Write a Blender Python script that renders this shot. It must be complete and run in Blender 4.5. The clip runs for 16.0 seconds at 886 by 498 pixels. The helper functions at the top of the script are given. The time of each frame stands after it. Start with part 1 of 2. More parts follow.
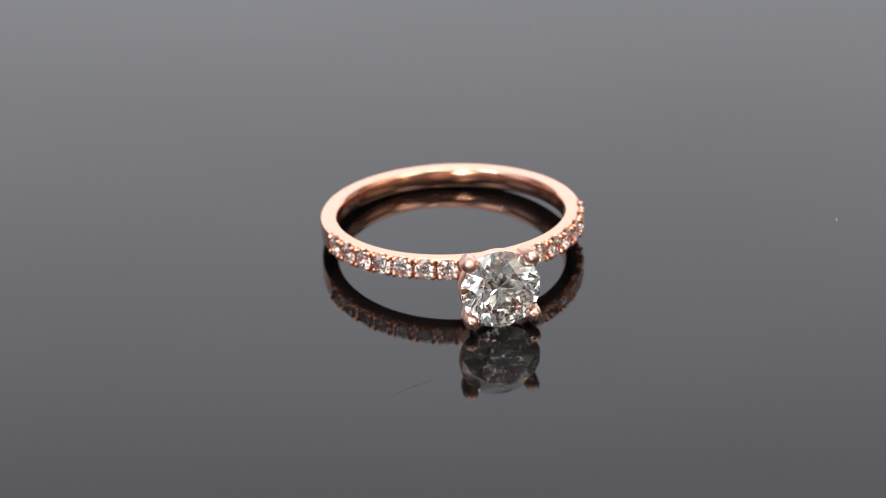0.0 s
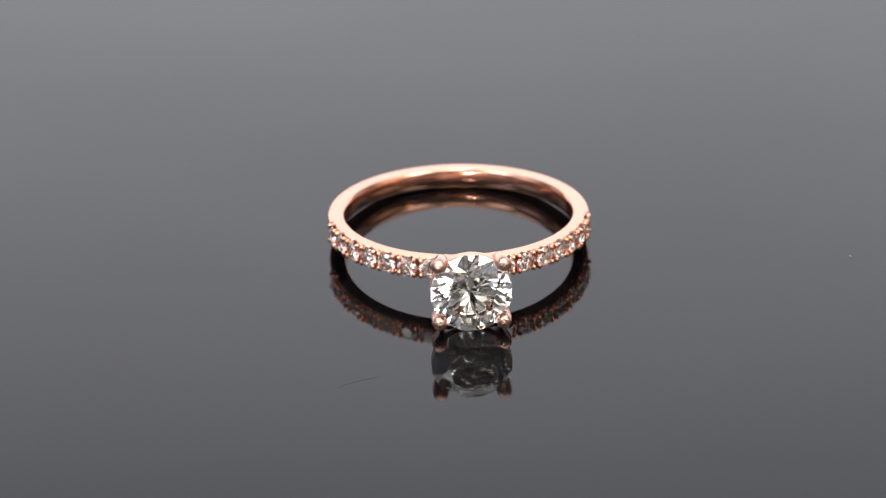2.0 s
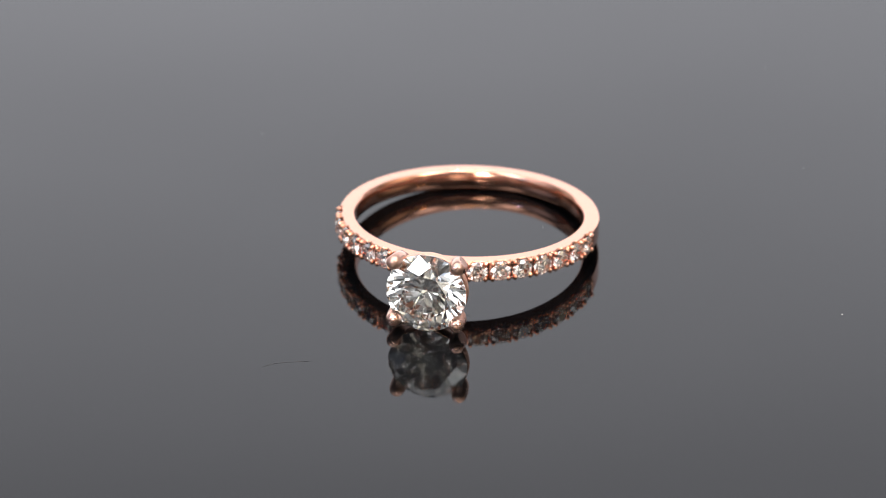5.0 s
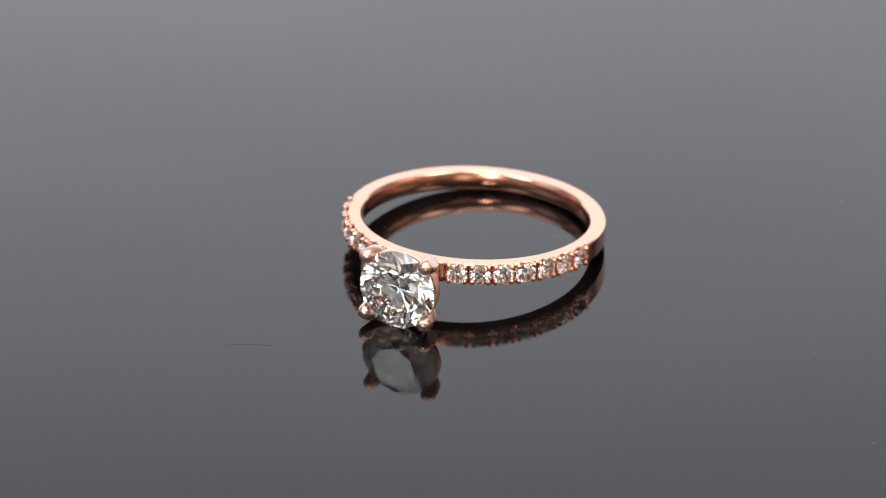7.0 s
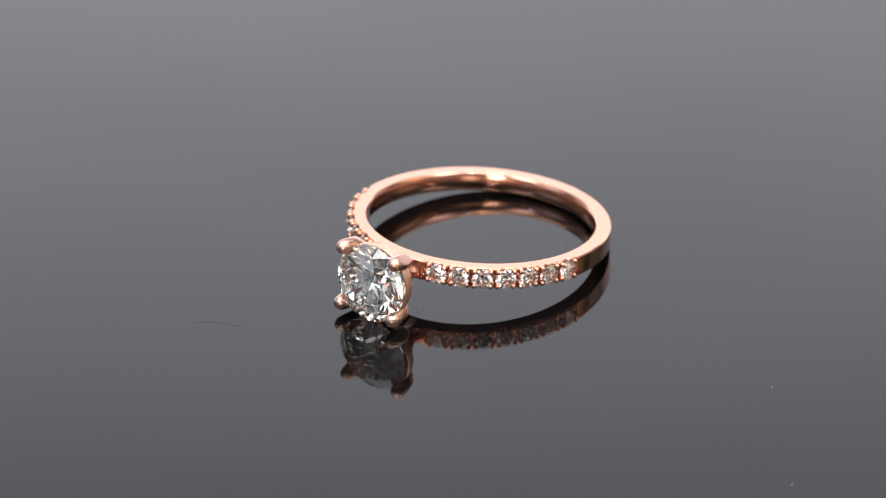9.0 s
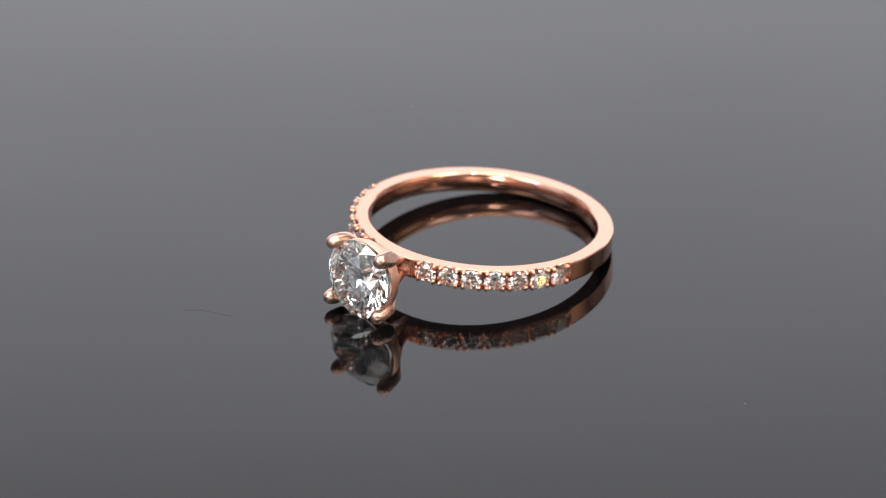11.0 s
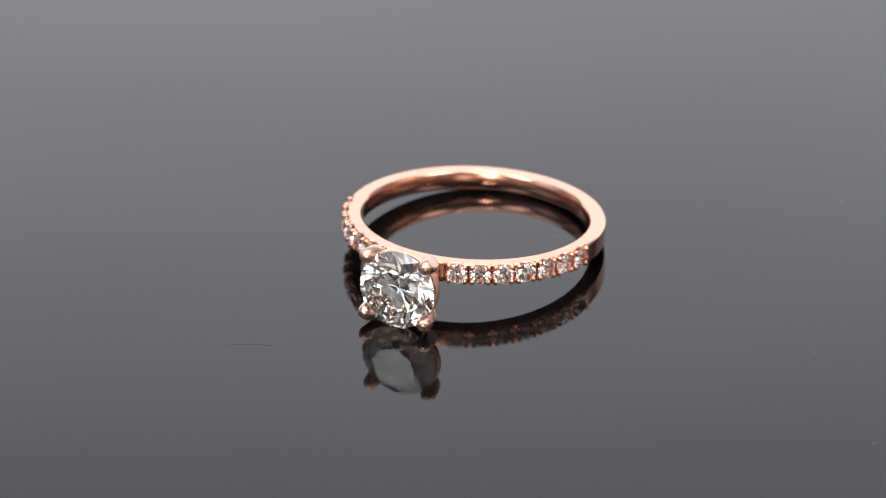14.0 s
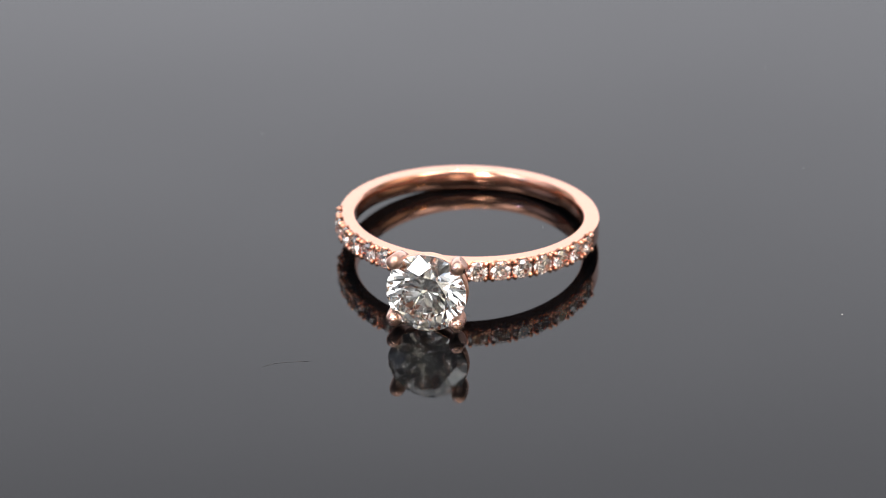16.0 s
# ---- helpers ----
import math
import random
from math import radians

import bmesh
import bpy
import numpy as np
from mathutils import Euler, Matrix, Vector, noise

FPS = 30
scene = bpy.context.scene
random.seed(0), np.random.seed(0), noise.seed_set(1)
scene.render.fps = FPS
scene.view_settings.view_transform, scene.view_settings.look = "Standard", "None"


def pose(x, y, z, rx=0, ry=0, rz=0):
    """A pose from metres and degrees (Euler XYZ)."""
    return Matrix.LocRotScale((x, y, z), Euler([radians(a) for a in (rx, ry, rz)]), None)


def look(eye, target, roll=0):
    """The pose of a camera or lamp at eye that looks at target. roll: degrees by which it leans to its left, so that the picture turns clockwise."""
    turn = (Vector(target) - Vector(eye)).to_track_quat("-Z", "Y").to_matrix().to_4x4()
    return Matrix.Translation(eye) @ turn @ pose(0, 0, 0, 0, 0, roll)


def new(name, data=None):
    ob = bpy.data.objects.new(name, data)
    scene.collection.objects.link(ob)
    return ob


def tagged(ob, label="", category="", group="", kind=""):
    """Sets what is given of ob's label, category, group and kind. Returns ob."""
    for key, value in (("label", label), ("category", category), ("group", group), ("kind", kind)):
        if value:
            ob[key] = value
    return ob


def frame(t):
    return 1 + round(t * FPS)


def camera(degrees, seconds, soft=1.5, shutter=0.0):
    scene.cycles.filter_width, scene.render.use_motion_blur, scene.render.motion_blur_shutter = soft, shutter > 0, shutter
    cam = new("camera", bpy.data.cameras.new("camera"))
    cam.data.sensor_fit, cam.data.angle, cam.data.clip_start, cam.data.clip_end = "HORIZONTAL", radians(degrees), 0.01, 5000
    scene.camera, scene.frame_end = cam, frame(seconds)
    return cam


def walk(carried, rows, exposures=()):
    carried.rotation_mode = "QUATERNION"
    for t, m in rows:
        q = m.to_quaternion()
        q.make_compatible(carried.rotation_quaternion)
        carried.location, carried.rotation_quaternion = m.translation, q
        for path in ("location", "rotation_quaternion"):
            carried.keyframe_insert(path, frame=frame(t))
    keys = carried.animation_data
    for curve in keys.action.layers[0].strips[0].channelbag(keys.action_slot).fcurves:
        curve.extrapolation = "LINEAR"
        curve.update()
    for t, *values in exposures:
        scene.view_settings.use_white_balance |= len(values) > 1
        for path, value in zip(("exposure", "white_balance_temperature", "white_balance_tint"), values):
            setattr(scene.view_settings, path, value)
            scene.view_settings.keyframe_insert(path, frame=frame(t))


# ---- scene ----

MM = 0.001

# camera: a long macro lens on a tripod
cam = camera(14.004, 16.0, soft=0.75)
EYE = (-0.664 * MM, -242.16 * MM, 130.83 * MM)
AIM = (-0.664 * MM, 1.524 * MM, 0.0)
cam.data.dof.use_dof = True
cam.data.dof.focus_distance = 0.262
cam.data.dof.aperture_fstop = 42.0
walk(cam, [(0.0, look(EYE, AIM, -0.917)), (16.0, look(EYE, AIM, -0.917))], exposures=[(0.0, 0.0), (16.0, 0.0)])

# light runs many times round inside a cut stone before it leaves
scene.cycles.max_bounces = 32
scene.cycles.glossy_bounces = 32
scene.cycles.transmission_bounces = 32

# the turntable goes one way at an even pace until the turn, then back again
SPEED = -5.7416
TURN = 10.5


def angle(t):
    return SPEED * (t if t < TURN else 2 * TURN - t)


# world: a dim room
world = bpy.data.worlds.new("world")
scene.world = world
world.use_nodes = True
world.node_tree.nodes["Background"].inputs[0].default_value = (0.75, 0.82, 1.0, 1)
world.node_tree.nodes["Background"].inputs[1].default_value = 0.05


# ---------------------------------------------------------------- materials
def material(name, colour, rough=0.5, metal=0.0, ior=1.5):
    m = bpy.data.materials.new(name)
    m.use_nodes = True
    b = m.node_tree.nodes["Principled BSDF"]
    b.inputs["Base Color"].default_value = (*colour, 1)
    b.inputs["Roughness"].default_value = rough
    b.inputs["Metallic"].default_value = metal
    b.inputs["IOR"].default_value = ior
    return m


def grain(m, scale, amount, rough=(0.1, 0.2), rough_scale=None, stretch=(1, 1, 1), detail=4):
    """Fine relief and uneven gloss on a material, in its object's space."""
    t = m.node_tree
    b = t.nodes["Principled BSDF"]
    co = t.nodes.new("ShaderNodeTexCoord")
    mp = t.nodes.new("ShaderNodeMapping")
    mp.inputs["Scale"].default_value = stretch
    t.links.new(co.outputs["Object"], mp.inputs["Vector"])
    n = t.nodes.new("ShaderNodeTexNoise")
    n.inputs["Scale"].default_value = scale
    n.inputs["Detail"].default_value = detail
    t.links.new(mp.outputs[0], n.inputs["Vector"])
    if amount:
        bump = t.nodes.new("ShaderNodeBump")
        bump.inputs["Strength"].default_value = 1.0
        bump.inputs["Distance"].default_value = amount
        t.links.new(n.outputs["Fac"], bump.inputs["Height"])
        t.links.new(bump.outputs[0], b.inputs["Normal"])
    n2 = t.nodes.new("ShaderNodeTexNoise")
    n2.inputs["Scale"].default_value = rough_scale or scale / 5
    n2.inputs["Detail"].default_value = 5
    t.links.new(mp.outputs[0], n2.inputs["Vector"])
    r = t.nodes.new("ShaderNodeMapRange")
    r.inputs["From Min"].default_value, r.inputs["From Max"].default_value = 0.3, 0.7
    r.inputs["To Min"].default_value, r.inputs["To Max"].default_value = rough
    t.links.new(n2.outputs["Fac"], r.inputs["Value"])
    t.links.new(r.outputs[0], b.inputs["Roughness"])
    return m


def gem(name, ior, body):
    """A clear cut stone."""
    m = bpy.data.materials.new(name)
    m.use_nodes = True
    t = m.node_tree
    t.nodes.remove(t.nodes["Principled BSDF"])
    g = t.nodes.new("ShaderNodeBsdfGlass")
    g.inputs["Color"].default_value = (*body, 1)
    g.inputs["Roughness"].default_value = 0.0
    g.inputs["IOR"].default_value = ior
    t.links.new(g.outputs[0], t.nodes["Material Output"].inputs["Surface"])
    return m


def glow(name, colour, strength):
    m = bpy.data.materials.new(name)
    m.use_nodes = True
    t = m.node_tree
    t.nodes.remove(t.nodes["Principled BSDF"])
    e = t.nodes.new("ShaderNodeEmission")
    e.inputs["Color"].default_value = (*colour, 1)
    e.inputs["Strength"].default_value = strength
    t.links.new(e.outputs[0], t.nodes["Material Output"].inputs["Surface"])
    return m


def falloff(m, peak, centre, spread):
    """Paints a vertical fade and faint stretched streaks of brightness into a diffuser's glow."""
    t = m.node_tree
    e = t.nodes["Emission"]
    co = t.nodes.new("ShaderNodeTexCoord")
    sep = t.nodes.new("ShaderNodeSeparateXYZ")
    t.links.new(co.outputs["Object"], sep.inputs[0])

    def calc(op, a, b):
        n = t.nodes.new("ShaderNodeMath")
        n.operation = op
        for slot, v in zip(n.inputs, (a, b)):
            if isinstance(v, (int, float)):
                slot.default_value = v
            else:
                t.links.new(v, slot)
        return n.outputs[0]
    d = calc("DIVIDE", calc("SUBTRACT", sep.outputs["Y"], centre), spread)
    fade = calc("POWER", 2.71828, calc("MULTIPLY", calc("MULTIPLY", d, d), -1.0))
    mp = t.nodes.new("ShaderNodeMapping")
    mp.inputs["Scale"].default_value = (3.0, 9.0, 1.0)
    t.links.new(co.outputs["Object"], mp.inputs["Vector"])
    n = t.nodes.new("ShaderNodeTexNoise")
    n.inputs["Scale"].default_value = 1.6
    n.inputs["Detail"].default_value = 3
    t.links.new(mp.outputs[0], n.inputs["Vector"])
    # streaks of uneven brightness painted into the glow, not a weave
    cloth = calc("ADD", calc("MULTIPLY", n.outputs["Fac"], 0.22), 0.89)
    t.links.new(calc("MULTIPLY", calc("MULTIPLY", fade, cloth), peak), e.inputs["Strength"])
    return m


def hot_centre(m, peak, half_w, half_h):
    """Lets a softbox glow most in its middle and fade towards its rim."""
    t = m.node_tree
    co = t.nodes.new("ShaderNodeTexCoord")
    mp = t.nodes.new("ShaderNodeMapping")
    mp.inputs["Scale"].default_value = (1 / half_w, 1 / half_h, 0.0)
    t.links.new(co.outputs["Object"], mp.inputs["Vector"])
    ln = t.nodes.new("ShaderNodeVectorMath")
    ln.operation = "LENGTH"
    t.links.new(mp.outputs[0], ln.inputs[0])
    r = t.nodes.new("ShaderNodeMapRange")
    r.interpolation_type = "SMOOTHERSTEP"
    r.inputs["From Min"].default_value, r.inputs["From Max"].default_value = 0.1, 1.0
    r.inputs["To Min"].default_value, r.inputs["To Max"].default_value = peak, peak * 0.04
    t.links.new(ln.outputs["Value"], r.inputs["Value"])
    t.links.new(r.outputs[0], t.nodes["Emission"].inputs["Strength"])
    return m


# one metal, several tones: claws darkened for shade, beads and collar lighter
ROSE = grain(material("rose_gold", (0.70, 0.35, 0.24), 0.1, 1.0), 5200, 0.000001, (0.13, 0.21), 420)
ROSE_CUT = grain(material("rose_gold_cut", (0.88, 0.46, 0.31), 0.1, 1.0), 4200, 0.000002, (0.08, 0.18), 700)
ROSE_SOFT = grain(material("rose_gold_soft_shaded", (0.64, 0.385, 0.30), 0.3, 1.0), 3600, 0.000002, (0.24, 0.36), 500)
ROSE_SATIN = grain(material("rose_gold_satin", (0.82, 0.50, 0.38), 0.5, 1.0), 2600, 0.000003, (0.42, 0.58), 500)
GLASS = grain(material("black_glass", (0.0015, 0.0015, 0.0018), 0.04, 0.0, 1.49), 60, 0.0, (0.02, 0.05), 35)
DIAMOND = gem("diamond", 2.417, (1.0, 0.998, 0.988))
# pink tint stands in for rose gold mirrored in the small stones
MELEE = gem("small_diamond", 2.417, (1.0, 0.975, 0.955))
HAIR = material("dark_fibre", (0.05, 0.045, 0.04), 0.5)
LINT = material("pale_lint", (0.42, 0.41, 0.40), 0.8)
WALL = grain(material("grey_paint", (0.60, 0.60, 0.605), 0.9), 90, 0.0005, (0.7, 0.9))
TABLE = grain(material("black_cloth", (0.02, 0.02, 0.021), 0.5), 300, 0.0002, (0.4, 0.6))
CLOTH = grain(material("grey_cloth", (0.25, 0.25, 0.255), 0.9), 300, 0.0003, (0.8, 0.95))
DARK = grain(material("black_plastic", (0.02, 0.02, 0.02), 0.5), 800, 0.0001, (0.4, 0.6))
# the backlight's fade is painted to give the gradient mirrored in the glass
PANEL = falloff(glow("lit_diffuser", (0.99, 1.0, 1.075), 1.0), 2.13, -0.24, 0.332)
LED = glow("lit_led", (1.0, 0.96, 0.9), 900.0)
# yellow and blue bulbs stand in for the stones' own split colours
WARM = glow("lit_warm_bulb", (1.0, 0.72, 0.28), 700.0)
COOL = glow("lit_cool_bulb", (0.36, 0.52, 1.0), 700.0)
# glow of the added panels; the side tints stand in for coloured fire
SIDE_COOL = hot_centre(glow("lit_cool_diffuser", (0.82, 0.93, 1.14), 1.0), 1.9, 0.42, 0.28)
SIDE_WARM = hot_centre(glow("lit_warm_diffuser", (1.10, 0.96, 0.74), 1.0), 1.9, 0.42, 0.28)
LOW_WARM = hot_centre(glow("lit_low_diffuser", (1.0, 0.93, 0.80), 1.0), 2.6, 0.17, 0.105)
FRONTLIGHT = hot_centre(glow("lit_front_diffuser", (0.97, 1.0, 1.03), 1.0), 9.0, 0.25, 0.23)
TOPLIGHT = glow("lit_ceiling_diffuser", (0.97, 0.99, 1.03), 3.2)


# ---------------------------------------------------------------- mesh helpers
def finish(name, bm, mat, parent=None, label="", smooth=None):
    me = bpy.data.meshes.new(name)
    bm.normal_update()
    bm.to_mesh(me)
    bm.free()
    me.materials.append(mat)
    if smooth is not None:
        for p in me.polygons:
            p.use_smooth = True
        me.set_sharp_from_angle(angle=radians(smooth))
    ob = new(name, me)
    if parent is not None:
        ob.parent = parent
    if label:
        ob["label"] = label
    return ob


def part(name, bm, mat, parent, label="", smooth=40):
    return finish(name, bm, mat, parent, label, smooth)


def box(sx, sy, sz, bevel=0.0, at=(0, 0, 0)):
    bm = bmesh.new()
    bmesh.ops.create_cube(bm, size=1.0, matrix=Matrix.Translation(at) @ Matrix.Diagonal((sx, sy, sz, 1)))
    if bevel:
        bmesh.ops.bevel(bm, geom=bm.edges[:], offset=bevel, segments=3, affect="EDGES", profile=0.5)
    return bm


def lathe(profile, steps=96):
    """A closed or open profile of (r, z) turned round z."""
    bm = bmesh.new()
    rings = []
    for r, z in profile:
        if r < 1e-9:
            rings.append([bm.verts.new((0, 0, z))])
        else:
            rings.append([bm.verts.new((r * math.cos(2 * math.pi * i / steps), r * math.sin(2 * math.pi * i / steps), z)) for i in range(steps)])
    for a, b in zip(rings, rings[1:]):
        for i in range(steps):
            j = (i + 1) % steps
            if len(a) == 1:
                bm.faces.new((a[0], b[i], b[j]))
            elif len(b) == 1:
                bm.faces.new((a[i], b[0], a[j]))
            else:
                bm.faces.new((a[i], b[i], b[j], a[j]))
    bmesh.ops.recalc_face_normals(bm, faces=bm.faces[:])
    return bm


def tube(points, radii, sides=16, cap=True):
    """A round bar through points with its own radius at each."""
    bm = bmesh.new()
    pts = [Vector(p) for p in points]
    rings = []
    up = Vector((0.31, 0.2, 0.93))
    for i, p in enumerate(pts):
        d = (pts[min(i + 1, len(pts) - 1)] - pts[max(i - 1, 0)]).normalized()
        u = d.cross(up).normalized()
        v = u.cross(d).normalized()
        rings.append([bm.verts.new(p + radii[i] * (math.cos(2 * math.pi * k / sides) * u + math.sin(2 * math.pi * k / sides) * v)) for k in range(sides)])
    for a, b in zip(rings, rings[1:]):
        for k in range(sides):
            bm.faces.new((a[k], a[(k + 1) % sides], b[(k + 1) % sides], b[k]))
    if cap:
        bm.faces.new(rings[0])
        bm.faces.new(rings[-1])
    bmesh.ops.recalc_face_normals(bm, faces=bm.faces[:])
    return bm


def brilliant(radius, crown=0.30, pavilion=0.86, table=0.57, girdle=0.035):
    """A round brilliant of 57 facets, table up along z, girdle at z = 0."""
    bm = bmesh.new()

    def at(r, deg, z):
        return bm.verts.new((radius * r * math.cos(radians(deg)), radius * r * math.sin(radians(deg)), radius * z))
    g = girdle / 2
    T = [at(table, 45 * k, g + crown) for k in range(8)]
    rm = 0.785
    zm = g + crown * (1 - (rm * math.cos(radians(22.5)) - table) / (1 - table))
    M = [at(rm, 45 * k + 22.5, zm) for k in range(8)]
    U = [at(1, 22.5 * k, g) for k in range(16)]
    D = [at(1, 22.5 * k, -g) for k in range(16)]
    rp = 0.235
    P = [at(rp, 45 * k + 22.5, -g - pavilion * (1 - rp * math.cos(radians(22.5)))) for k in range(8)]
    C = at(0, 0, -g - pavilion)
    bm.faces.new(T)
    for k in range(8):
        n = (k + 1) % 8
        bm.faces.new((T[k], M[k - 1], U[2 * k], M[k]))
        bm.faces.new((T[k], M[k], T[n]))
        bm.faces.new((M[k], U[2 * k], U[2 * k + 1]))
        bm.faces.new((M[k], U[2 * k + 1], U[(2 * k + 2) % 16]))
        bm.faces.new((C, P[k], D[2 * k], P[k - 1]))
        bm.faces.new((P[k], D[2 * k + 1], D[2 * k]))
        bm.faces.new((P[k], D[(2 * k + 2) % 16], D[2 * k + 1]))
    for k in range(16):
        n = (k + 1) % 16
        bm.faces.new((U[k], D[k], D[n], U[n]))
    bmesh.ops.recalc_face_normals(bm, faces=bm.faces[:])
    return bm


# ---------------------------------------------------------------- the room, its lights and the added ones
def room():
    # unseen tent; wall tones set how bright ring and stones mirror it
    wide, near, far, high, low, th = 0.75, -0.85, 0.75, 0.8, -0.75, 0.05
    def slab(name, sx, sy, sz, x, y, z, label, category, mat=WALL):
        ob = finish(name, box(sx, sy, sz), mat)
        ob.location = (x, y, z)
        tagged(ob, label, category, kind="structure")
    deep, mid_y = far - near, (far + near) / 2
    slab("floor", 2 * wide + 2 * th, deep + 2 * th, th, 0, mid_y, low - th / 2, "plain dark studio floor", "floor", TABLE)
    slab("ceiling", 2 * wide + 2 * th, deep + 2 * th, th, 0, mid_y, high + th / 2, "white fabric ceiling of the light tent", "ceiling")
    mid, tall = (high + low) / 2, high - low
    slab("wall_north", 2 * wide + 2 * th, th, tall, 0, far + th / 2, mid, "plain pale grey light tent wall", "wall")
    slab("wall_south", 2 * wide + 2 * th, th, tall, 0, near - th / 2, mid, "unseen grey cloth wall of the light tent, darker to deepen reflections", "wall", CLOTH)
    slab("wall_east", th, deep, tall, wide + th / 2, mid_y, mid, "plain pale grey light tent wall", "wall")
    slab("wall_west", th, deep, tall, -wide - th / 2, mid_y, mid, "plain pale grey light tent wall", "wall")


def work_table():
    top = -0.04
    root = tagged(new("work_table"), "work table covered in black cloth under the turntable", "table")
    root.location = (0, 0, -0.75)
    h = 0.75 + top
    part("tabletop", box(1.44, 1.44, 0.03, 0.003, (0, 0, h - 0.015)), TABLE, root)
    for x in (-0.62, 0.62):
        for y in (-0.62, 0.62):
            part("leg", box(0.05, 0.05, h - 0.03, 0.003, (x, y, (h - 0.03) / 2)), DARK, root)


def light_panel(name, label, w, h, glow_mat, m):
    root = tagged(new(name), label, "studio light")
    root.matrix_world = m
    part("diffuser", box(w, h, 0.004, 0.0, (0, 0, 0)), glow_mat, root, "glowing white diffuser")
    part("housing", box(w + 0.02, h + 0.02, 0.03, 0.004, (0, 0, 0.019)), DARK, root, "black housing")
    return root


def spot_lamp(x, y, z, bulb=LED, size=0.008):
    """A desk lamp with two small bright bulbs on a stem."""
    root = tagged(new("desk_lamp"), "black desk lamp with two small bright bulbs", "lamp", group="desk lamps round the turntable")
    root.matrix_world = pose(x, y, -0.04, 0, 0, math.degrees(math.atan2(x, -y)))
    part("foot", lathe([(0, 0), (0.05, 0), (0.05, 0.008), (0.04, 0.012), (0, 0.012)], 40), DARK, root)
    part("stem", tube([(0, 0, 0.01), (0, 0, z + 0.02)], [0.005, 0.005], 12), DARK, root)
    head = part("lamp_head", box(0.09, 0.02, 0.03, 0.004, (0, 0, z + 0.04)), DARK, root)
    for dx in (-0.02, 0.02):
        bm = bmesh.new()
        bmesh.ops.create_uvsphere(bm, u_segments=20, v_segments=12, radius=size, matrix=Matrix.Translation((dx, 0.012, z + 0.04)))
        part("bulb", bm, bulb, head, "glowing bulb")
    return root


def tripod_camera():
    """The camera body behind the lens, on a short stand: the ring mirrors it."""
    root = tagged(new("tripod_camera"), "black camera on a short stand facing the turntable", "camera")
    root.matrix_world = look(EYE, AIM)
    part("lens_barrel", lathe([(0.0, 0.03), (0.026, 0.012), (0.026, 0.004), (0.034, 0.004), (0.036, 0.008), (0.036, 0.07), (0.033, 0.075), (0.0, 0.075)], 64), DARK, root)
    part("body", box(0.13, 0.092, 0.055, 0.010, (0, 0, 0.104)), DARK, root)
    part("viewfinder", box(0.045, 0.024, 0.05, 0.006, (0, 0.055, 0.104)), DARK, root)
    back = root.matrix_world @ Vector((0, -0.046, 0.104))
    foot = Vector((back.x, back.y, -0.04))
    inv = root.matrix_world.inverted()
    part("stand", tube([inv @ foot, inv @ back], [0.012, 0.010], 16), DARK, root)
    return root


def sparkle_bar():
    """An added, unseen bar of small spotlights under the ceiling panel, for sparkle."""
    root = tagged(new("sparkle_bar"), "added black ceiling track of small bright spotlights, unseen, for sparkle", "lamp")
    root.location = (0.0, -0.30, 0.74)
    part("rail", box(0.94, 0.024, 0.016, 0.002, (0, 0, 0.004)), DARK, root)
    # mixed bulb colours give coloured glints in place of dispersion
    bulbs = (LED, COOL, LED, WARM, LED, COOL, WARM)
    for k in range(7):
        x = -0.42 + 0.14 * k
        head = part("spot_head", lathe([(0, 0), (0.008, 0), (0.014, -0.012), (0.016, -0.034), (0.0145, -0.034), (0.011, -0.016), (0, -0.014)], 24), DARK, root)
        head.location = (x, 0, -0.004)
        bm = bmesh.new()
        bmesh.ops.create_uvsphere(bm, u_segments=20, v_segments=12, radius=0.009, matrix=Matrix.Translation((0, 0, -0.031)))
        part("bulb", bm, bulbs[k], head, "glowing bulb")
    return root


room()
work_table()
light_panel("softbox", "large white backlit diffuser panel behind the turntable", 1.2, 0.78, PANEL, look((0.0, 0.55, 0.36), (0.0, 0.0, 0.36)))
# added, unseen: a ceiling panel that brightens the stones
light_panel("softbox", "added wide white light panel on the ceiling, unseen, brightening the stones", 1.35, 1.08, TOPLIGHT, look((0.0, -0.05, 0.765), (0, -0.05, 0)))
# added, unseen: side panels that brighten and tint the facets
light_panel("softbox", "added tinted light panel at the side of the tent, unseen", 0.8, 0.52, SIDE_COOL, look((-0.7, -0.15, 0.35), (0, -0.15, 0.35)))
light_panel("softbox", "added tinted light panel at the side of the tent, unseen", 0.8, 0.52, SIDE_WARM, look((0.7, -0.15, 0.35), (0, -0.15, 0.35)))
# added, unseen: two front softboxes that lift the centre stone
for x in (-0.40, 0.40):
    light_panel("softbox", "added white softbox high up beside the camera, unseen", 0.50, 0.46, FRONTLIGHT, look((x, -0.31, 0.56), (0, 0, 0)))
# added, unseen: a low warm softbox for glow in the lower facets
light_panel("softbox", "added small warm softbox on the table behind the camera, unseen", 0.34, 0.21, LOW_WARM, look((0.12, -0.62, 0.075), (0.12, 0, 0.075)))
spot_lamp(-0.115, -0.46, 0.165)
# the side bulbs are tinted for blue and yellow glints
spot_lamp(-0.50, -0.34, 0.34, COOL, 0.005)
spot_lamp(0.46, -0.36, 0.30, WARM, 0.005)
sparkle_bar()
tripod_camera()


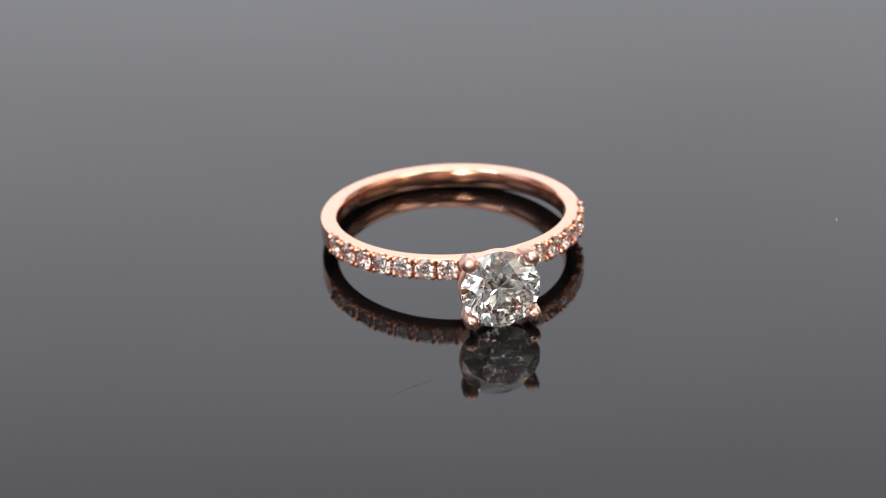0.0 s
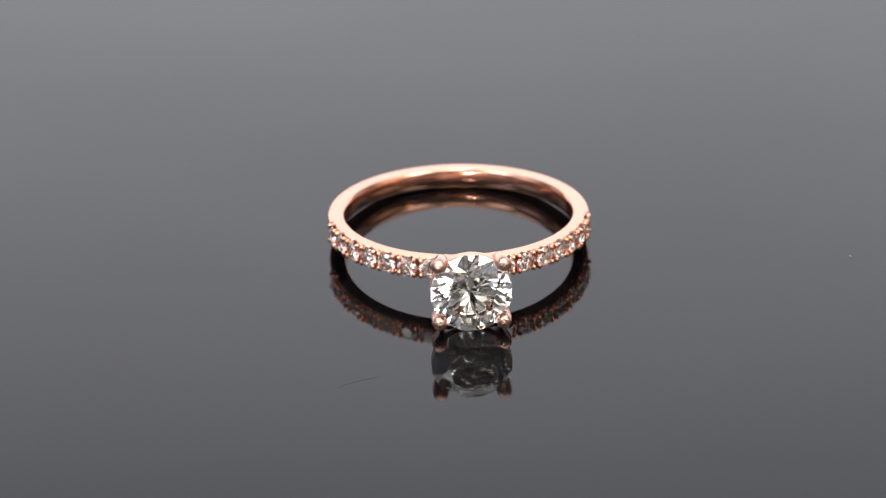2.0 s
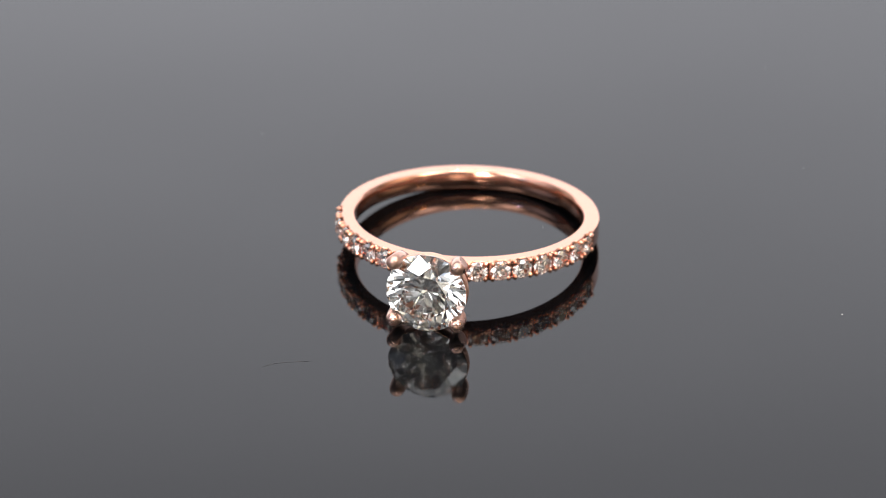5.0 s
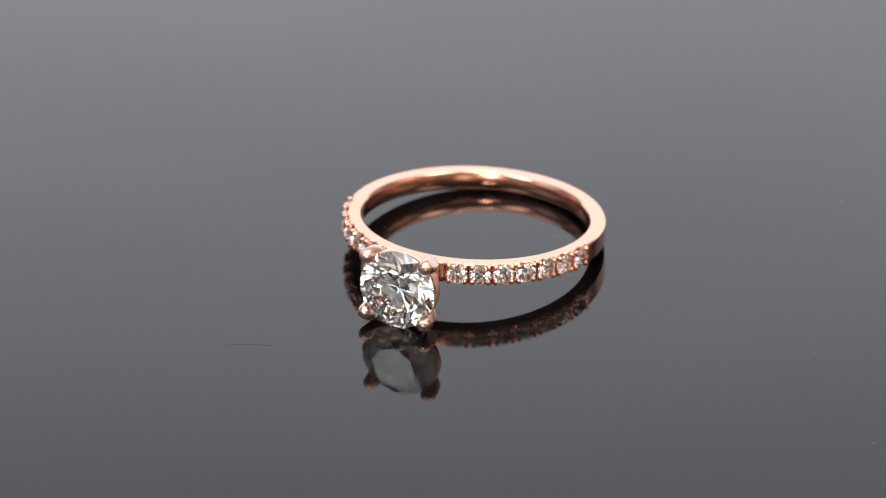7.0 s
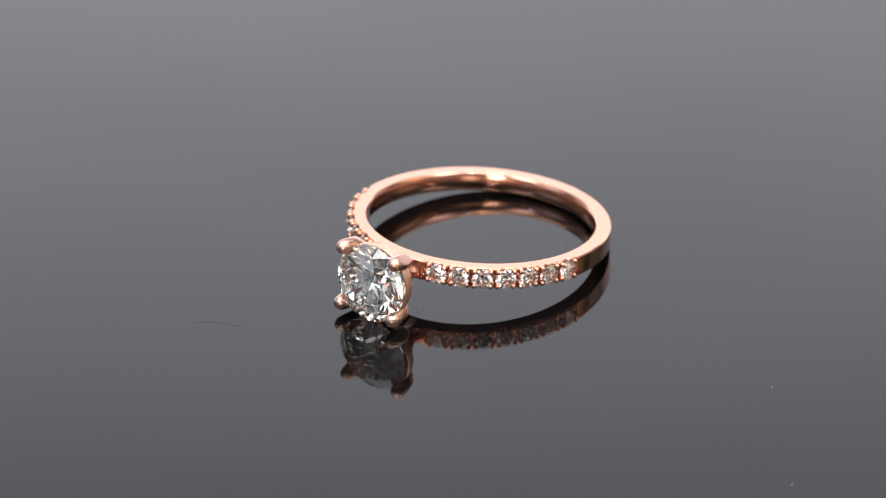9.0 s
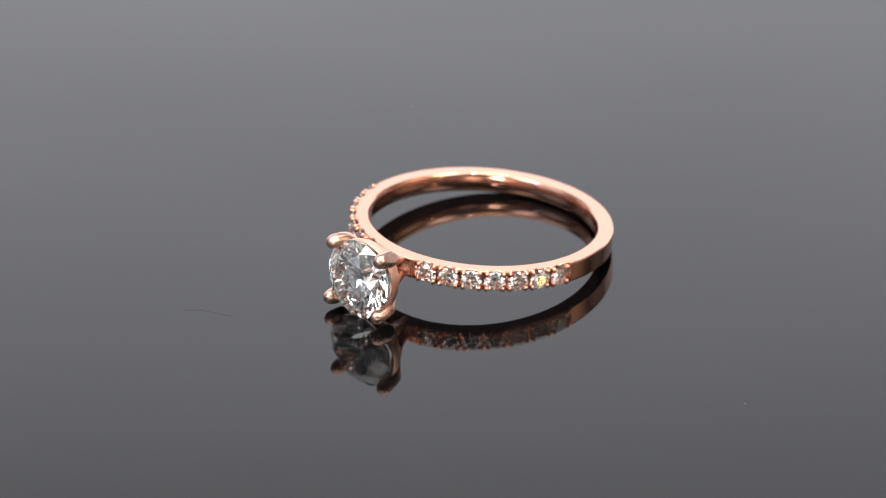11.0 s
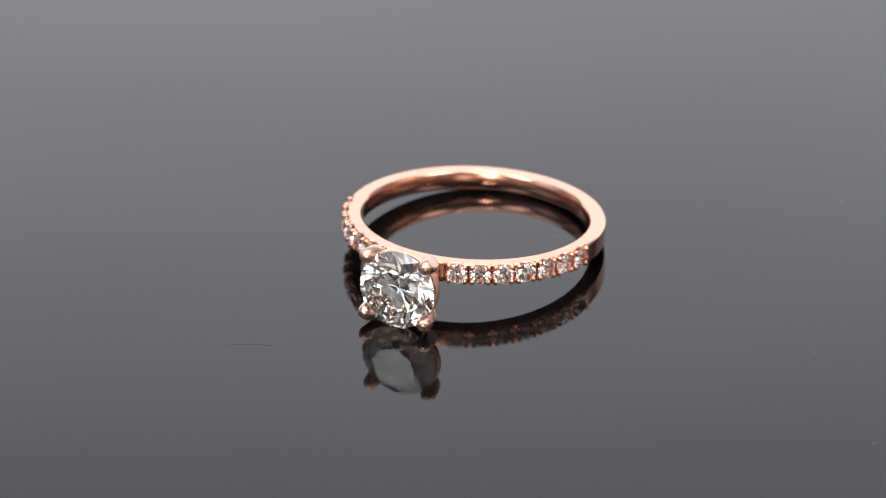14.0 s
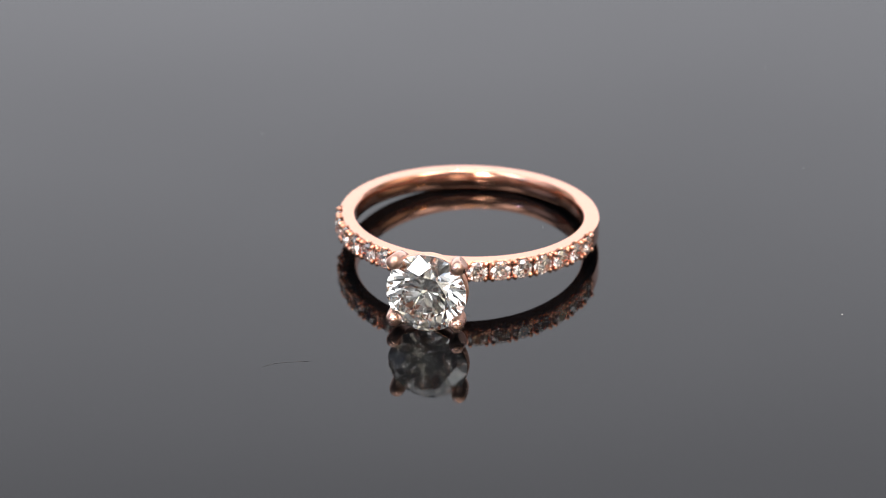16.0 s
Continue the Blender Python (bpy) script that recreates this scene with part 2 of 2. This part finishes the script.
# ---------------------------------------------------------------- the turntable
def turntable():
    r, e = 0.15, 0.0012
    prof = [(0, 0), (r - e, 0), (r - 0.3 * e, -0.3 * e), (r, -e), (r, -0.005), (r - e, -0.006), (0, -0.006)]
    root = tagged(new("turntable"), "round turntable with a polished black glass top", "turntable")
    part("platter", lathe(prof, 160), GLASS, root, "polished black glass platter", 10)
    part("base", lathe([(0, -0.006), (0.11, -0.006), (0.115, -0.012), (0.115, -0.038), (0.118, -0.04), (0, -0.04)], 96), DARK, root, "black plastic base")
    return root


TURNTABLE = turntable()

# ---------------------------------------------------------------- the ring
RI, RO = 8.60 * MM, 9.97 * MM
TOP, LOW = 0.697 * MM, -0.875 * MM
MID = (TOP + LOW) / 2
STONE_R = 3.04 * MM
STONE_Z = -0.33 * MM
GIRDLE_Y = -13.82 * MM
HEAD_Z = -0.25 * MM
STEP, FIRST, COUNT = 0.1751, 0.2899, 7
TILT, LEAN = -5.895, 0.308
HEIGHT = 1.92 * MM
RING_AT = (-0.0088 * MM, 2.8597 * MM)
RING_TURN = 14.818


def around(a, r, z=0.0):
    """A place on the ring: a radians from the head, r from the centre."""
    return Vector((r * math.sin(a), -r * math.cos(a), z))


def band():
    """The shank: comfort-curved inside, and on the set part an outer face with a cone-shaped seat under each stone and scalloped edges."""
    bm = bmesh.new()
    steps = 1500
    end = FIRST + STEP * (COUNT - 0.46)
    start = FIRST - 0.62 * STEP
    half = (TOP - LOW) / 2
    across = 22
    inner = [(RI + 0.26 * MM, -half)]
    for k in range(11):
        u = -1 + 0.2 * k
        inner.append((RI + (0.01 + 0.17 * u * u + 0.04 * abs(u) ** 8) * MM, u * (half - 0.03 * MM * abs(u) ** 6)))
    inner.append((RI + 0.26 * MM, half))
    rings = []
    for i in range(steps):
        a = -math.pi + 2 * math.pi * i / steps
        b = abs(a)
        set_part = start < b < end
        k = min(COUNT - 1, max(0, round((b - FIRST) / STEP)))
        along = (b - FIRST - k * STEP) * RO
        outer = []
        for j in range(across + 1):
            u = 1 - 2 * j / across
            z = u * half
            drop = 0.10 * MM * max(0.0, (abs(u) - 0.86) / 0.14) ** 2
            if set_part:
                drop = 0.07 * MM + 0.12 * MM * max(0.0, (abs(u) - 0.8) / 0.2) ** 2 + 0.07 * MM * math.exp(-(((abs(along) - 0.875 * MM) / (0.10 * MM)) ** 2))
                d = math.hypot(along, z)
                if d < 0.79 * MM:
                    drop = max(drop, 0.10 * MM + (0.79 * MM - d) * 1.15)
                if abs(z) > 0.5 * MM and abs(along) < 0.5 * MM:
                    drop = max(drop, 0.36 * MM * (abs(z) - 0.5 * MM) / (half - 0.5 * MM) * (1 - (along / (0.5 * MM)) ** 2) ** 0.5)
            outer.append((RO - drop, z))
        rings.append([bm.verts.new(around(a, r, z + MID)) for r, z in outer + inner])
    n = len(rings[0])
    for i in range(steps):
        p, q = rings[i], rings[(i + 1) % steps]
        for k in range(n):
            bm.faces.new((p[k], p[(k + 1) % n], q[(k + 1) % n], q[k]))
    bmesh.ops.recalc_face_normals(bm, faces=bm.faces[:])
    return bm


def facing(a, r, z=0.0):
    """A pose on the ring whose z axis points outward."""
    out = around(a, 1.0)
    side = Vector((math.cos(a), math.sin(a), 0))
    m = Matrix((side, Vector((0, 0, 1)), out)).transposed().to_4x4()
    return Matrix.Translation(around(a, r, z)) @ m


def claw(sx, sz):
    """A claw that leans out from the base of the head and closes over the stone's edge: a round tip, a swollen back and a flat filed on its outer side."""
    d = Vector((sx * 1.026, 0, sz * 0.971)) / math.sqrt(2)
    # radius from the head's axis, distance in front of the girdle, thickness
    rows = [(0.6, -4.5, 0.38), (1.25, -3.1, 0.34), (2.0, -2.1, 0.36), (2.55, -1.55, 0.42), (2.85, -1.2, 0.52), (3.0, -0.92, 0.62), (3.12, -0.6, 0.66), (3.2, -0.3, 0.65), (3.25, 0.0, 0.62),
            (3.27, 0.3, 0.585), (3.27, 0.52, 0.53), (3.27, 0.68, 0.45), (3.27, 0.80, 0.34), (3.27, 0.88, 0.2), (3.27, 0.91, 0.04)]
    fine = []
    for p, q in zip(rows, rows[1:]):
        for k in range(3):
            fine.append([u + (v - u) * k / 3 for u, v in zip(p, q)])
    fine.append(rows[-1])
    bm = tube([d * r * MM + Vector((0, GIRDLE_Y - f * MM, HEAD_Z)) for r, f, w in fine], [w * MM for r, f, w in fine], 32)
    out = (d.normalized() + Vector((0, 0.22, 0))).normalized()
    cut = out.dot(d * 3.15 * MM + Vector((0, GIRDLE_Y + 0.45 * MM, HEAD_Z))) + 0.48 * MM
    for v in bm.verts:
        over = v.co.dot(out) - cut
        if over > 0:
            v.co -= out * over * 0.97
    return bm


def collar():
    """The rail behind the stone's edge that ties the claws together."""
    bm = bmesh.new()
    steps = 128
    rings = []
    for i in range(steps):
        a = 2 * math.pi * i / steps
        lobe = abs(math.sin(2 * a))
        dip = 0.14 * (1 - lobe)
        low = 1 - 0.075 * max(0.0, math.sin(a)) ** 4
        prof = [(2.66, 0.66 + dip), (2.74, 0.48 + dip), (2.84, 0.37 + dip), (2.95, 0.33 + dip), (2.99, 0.41 + dip), (3.01, 0.60 + dip), (2.99, 0.82 + dip), (2.91, 1.08 + dip), (2.74, 1.36 + 0.5 * dip), (2.5, 1.68), (2.2, 1.95), (2.05, 1.86), (2.3, 1.5), (2.48, 1.2), (2.60, 0.9 + dip)]
        rings.append([bm.verts.new((r * MM * math.cos(a), GIRDLE_Y + y * MM, HEAD_Z + low * r * MM * math.sin(a))) for r, y in prof])
    n = len(rings[0])
    for i in range(steps):
        p, q = rings[i], rings[(i + 1) % steps]
        for k in range(n):
            bm.faces.new((p[k], p[(k + 1) % n], q[(k + 1) % n], q[k]))
    bmesh.ops.recalc_face_normals(bm, faces=bm.faces[:])
    return bm


def ring():
    root = tagged(new("diamond_ring"), "rose gold engagement ring with a round diamond, lying on the turntable", "ring")
    part("band", band(), ROSE, root, "polished rose gold band", 35)
    part("collar", collar(), ROSE_SATIN, root, "satin rose gold rail under the stone", 50)
    part("head_base", tube([(0, -9.2 * MM, 0), (0, -10.2 * MM, 0), (0, -10.6 * MM, 0), (0, -10.9 * MM, 0)], [0.62 * MM, 0.66 * MM, 0.6 * MM, 0.4 * MM], 32), ROSE, root)
    for sx in (-1, 1):
        for sz in (-1, 1):
            part("claw", claw(sx, sz), ROSE_SOFT, root, "rounded rose gold claw", 24)
    stone = part("centre_diamond", brilliant(STONE_R), DIAMOND, root, "large round brilliant-cut clear diamond", None)
    stone.matrix_local = Matrix.Translation((0, GIRDLE_Y, STONE_Z)) @ pose(0, 0, 0, 90, 0, 0) @ pose(0, 0, 0, 0, 0, 11)
    small = brilliant(0.785 * MM, 0.29, 0.86)
    me = bpy.data.meshes.new("pave_diamond")
    small.to_mesh(me)
    small.free()
    me.materials.append(MELEE)
    bb = bmesh.new()
    bmesh.ops.create_uvsphere(bb, u_segments=10, v_segments=7, radius=0.205 * MM)
    bead_me = bpy.data.meshes.new("bead")
    bb.to_mesh(bead_me)
    bb.free()
    bead_me.materials.append(ROSE_CUT)
    for p in bead_me.polygons:
        p.use_smooth = True
    for side in (-1, 1):
        for k in (-0.60, -0.78, COUNT - 0.42):
            a = side * (FIRST + STEP * k)
            p = tube([around(a, RO - 0.04 * MM, LOW + 0.1 * MM), around(a, RO, MID), around(a, RO - 0.04 * MM, TOP - 0.1 * MM)], [0.09 * MM, 0.11 * MM, 0.09 * MM], 10)
            part("ridge", p, ROSE_CUT, root)
    rnd = random.Random(4)
    for side in (-1, 1):
        for k in range(COUNT):
            a = side * (FIRST + STEP * k)
            ob = new("pave_diamond", me)
            ob.parent = root
            ob.matrix_local = facing(a, RO - 0.01 * MM, MID) @ pose(0, 0, 0, rnd.uniform(-3, 3), rnd.uniform(-3, 3), rnd.uniform(0, 45))
            for da in (-0.35, 0.35):
                for z in (-1, 1):
                    o = new("bead", bead_me)
                    o.parent = root
                    o.matrix_local = facing(a + da * STEP, RO + 0.05 * MM, MID + z * 0.57 * MM) @ Matrix.Diagonal((0.85, 1.15, 1.1, 1))
    return root


RING = ring()


# ---------------------------------------------------------------- specks on the glass
def fibre(name, label, points, radius, mat):
    pts = [Vector((x * MM, y * MM, radius * 1.3)) for x, y in points]
    fine = []
    for i in range(len(pts) - 1):
        for k in range(6):
            fine.append(pts[i].lerp(pts[i + 1], k / 6))
    fine.append(pts[-1])
    for _ in range(8):
        fine = [fine[0]] + [(fine[i - 1] + 2 * fine[i] + fine[i + 1]) / 4 for i in range(1, len(fine) - 1)] + [fine[-1]]
    ob = finish(name, tube(fine, [radius] * len(fine), 6), mat, smooth=60)
    return tagged(ob, label, "fibre")


def speck(x, y, size, seed):
    """A crumb of lint, uneven and pressed flat on the glass."""
    bm = bmesh.new()
    bmesh.ops.create_icosphere(bm, subdivisions=2, radius=size * MM)
    for v in bm.verts:
        v.co *= 0.75 + 0.5 * noise.noise(v.co / (size * MM) * 1.3 + Vector((seed, 0, 0)))
        v.co.z *= 0.5
    low = min(v.co.z for v in bm.verts)
    for v in bm.verts:
        v.co += Vector((x * MM, y * MM, -low))
    return tagged(finish("lint", bm, LINT, smooth=60), "tiny pale crumb of lint on the black glass", "lint", group="lint on the glass")


SPECKS = [fibre("hair", "thin dark hair lying on the black glass", [(-4.44, -20.78), (-4.0, -20.0), (-3.3, -19.45), (-2.6, -19.0), (-1.7, -18.43)], 0.007 * MM, HAIR),
          fibre("hair", "short dark hair lying beside the ring", [(3.7, -6.6), (4.3, -7.0), (4.9, -7.25), (5.5, -7.35)], 0.007 * MM, HAIR),
          speck(29.9, 5.28, 0.06, 1), speck(40.3, -2.7, 0.05, 2), speck(7.71, 41.7, 0.05, 3), speck(3.9, 7.7, 0.04, 4), speck(-24.0, 12.0, 0.03, 5), speck(18.0, 26.0, 0.03, 6)]


def motions():
    times = [0.0, 0.1] + [0.5 * k for k in range(1, 21)] + [10.4, 10.5, 10.6] + [0.5 * k for k in range(22, 32)] + [15.9, 16.0]
    local = pose(RING_AT[0], RING_AT[1], HEIGHT, 0, 0, RING_TURN) @ pose(0, 0, 0, TILT, 0, 0) @ pose(0, 0, 0, 0, LEAN, 0)
    walk(TURNTABLE, [(t, pose(0, 0, 0, 0, 0, angle(t))) for t in times])
    walk(RING, [(t, pose(0, 0, 0, 0, 0, angle(t)) @ local) for t in times])
    for ob in SPECKS:
        walk(ob, [(t, pose(0, 0, 0, 0, 0, angle(t))) for t in times])


motions()
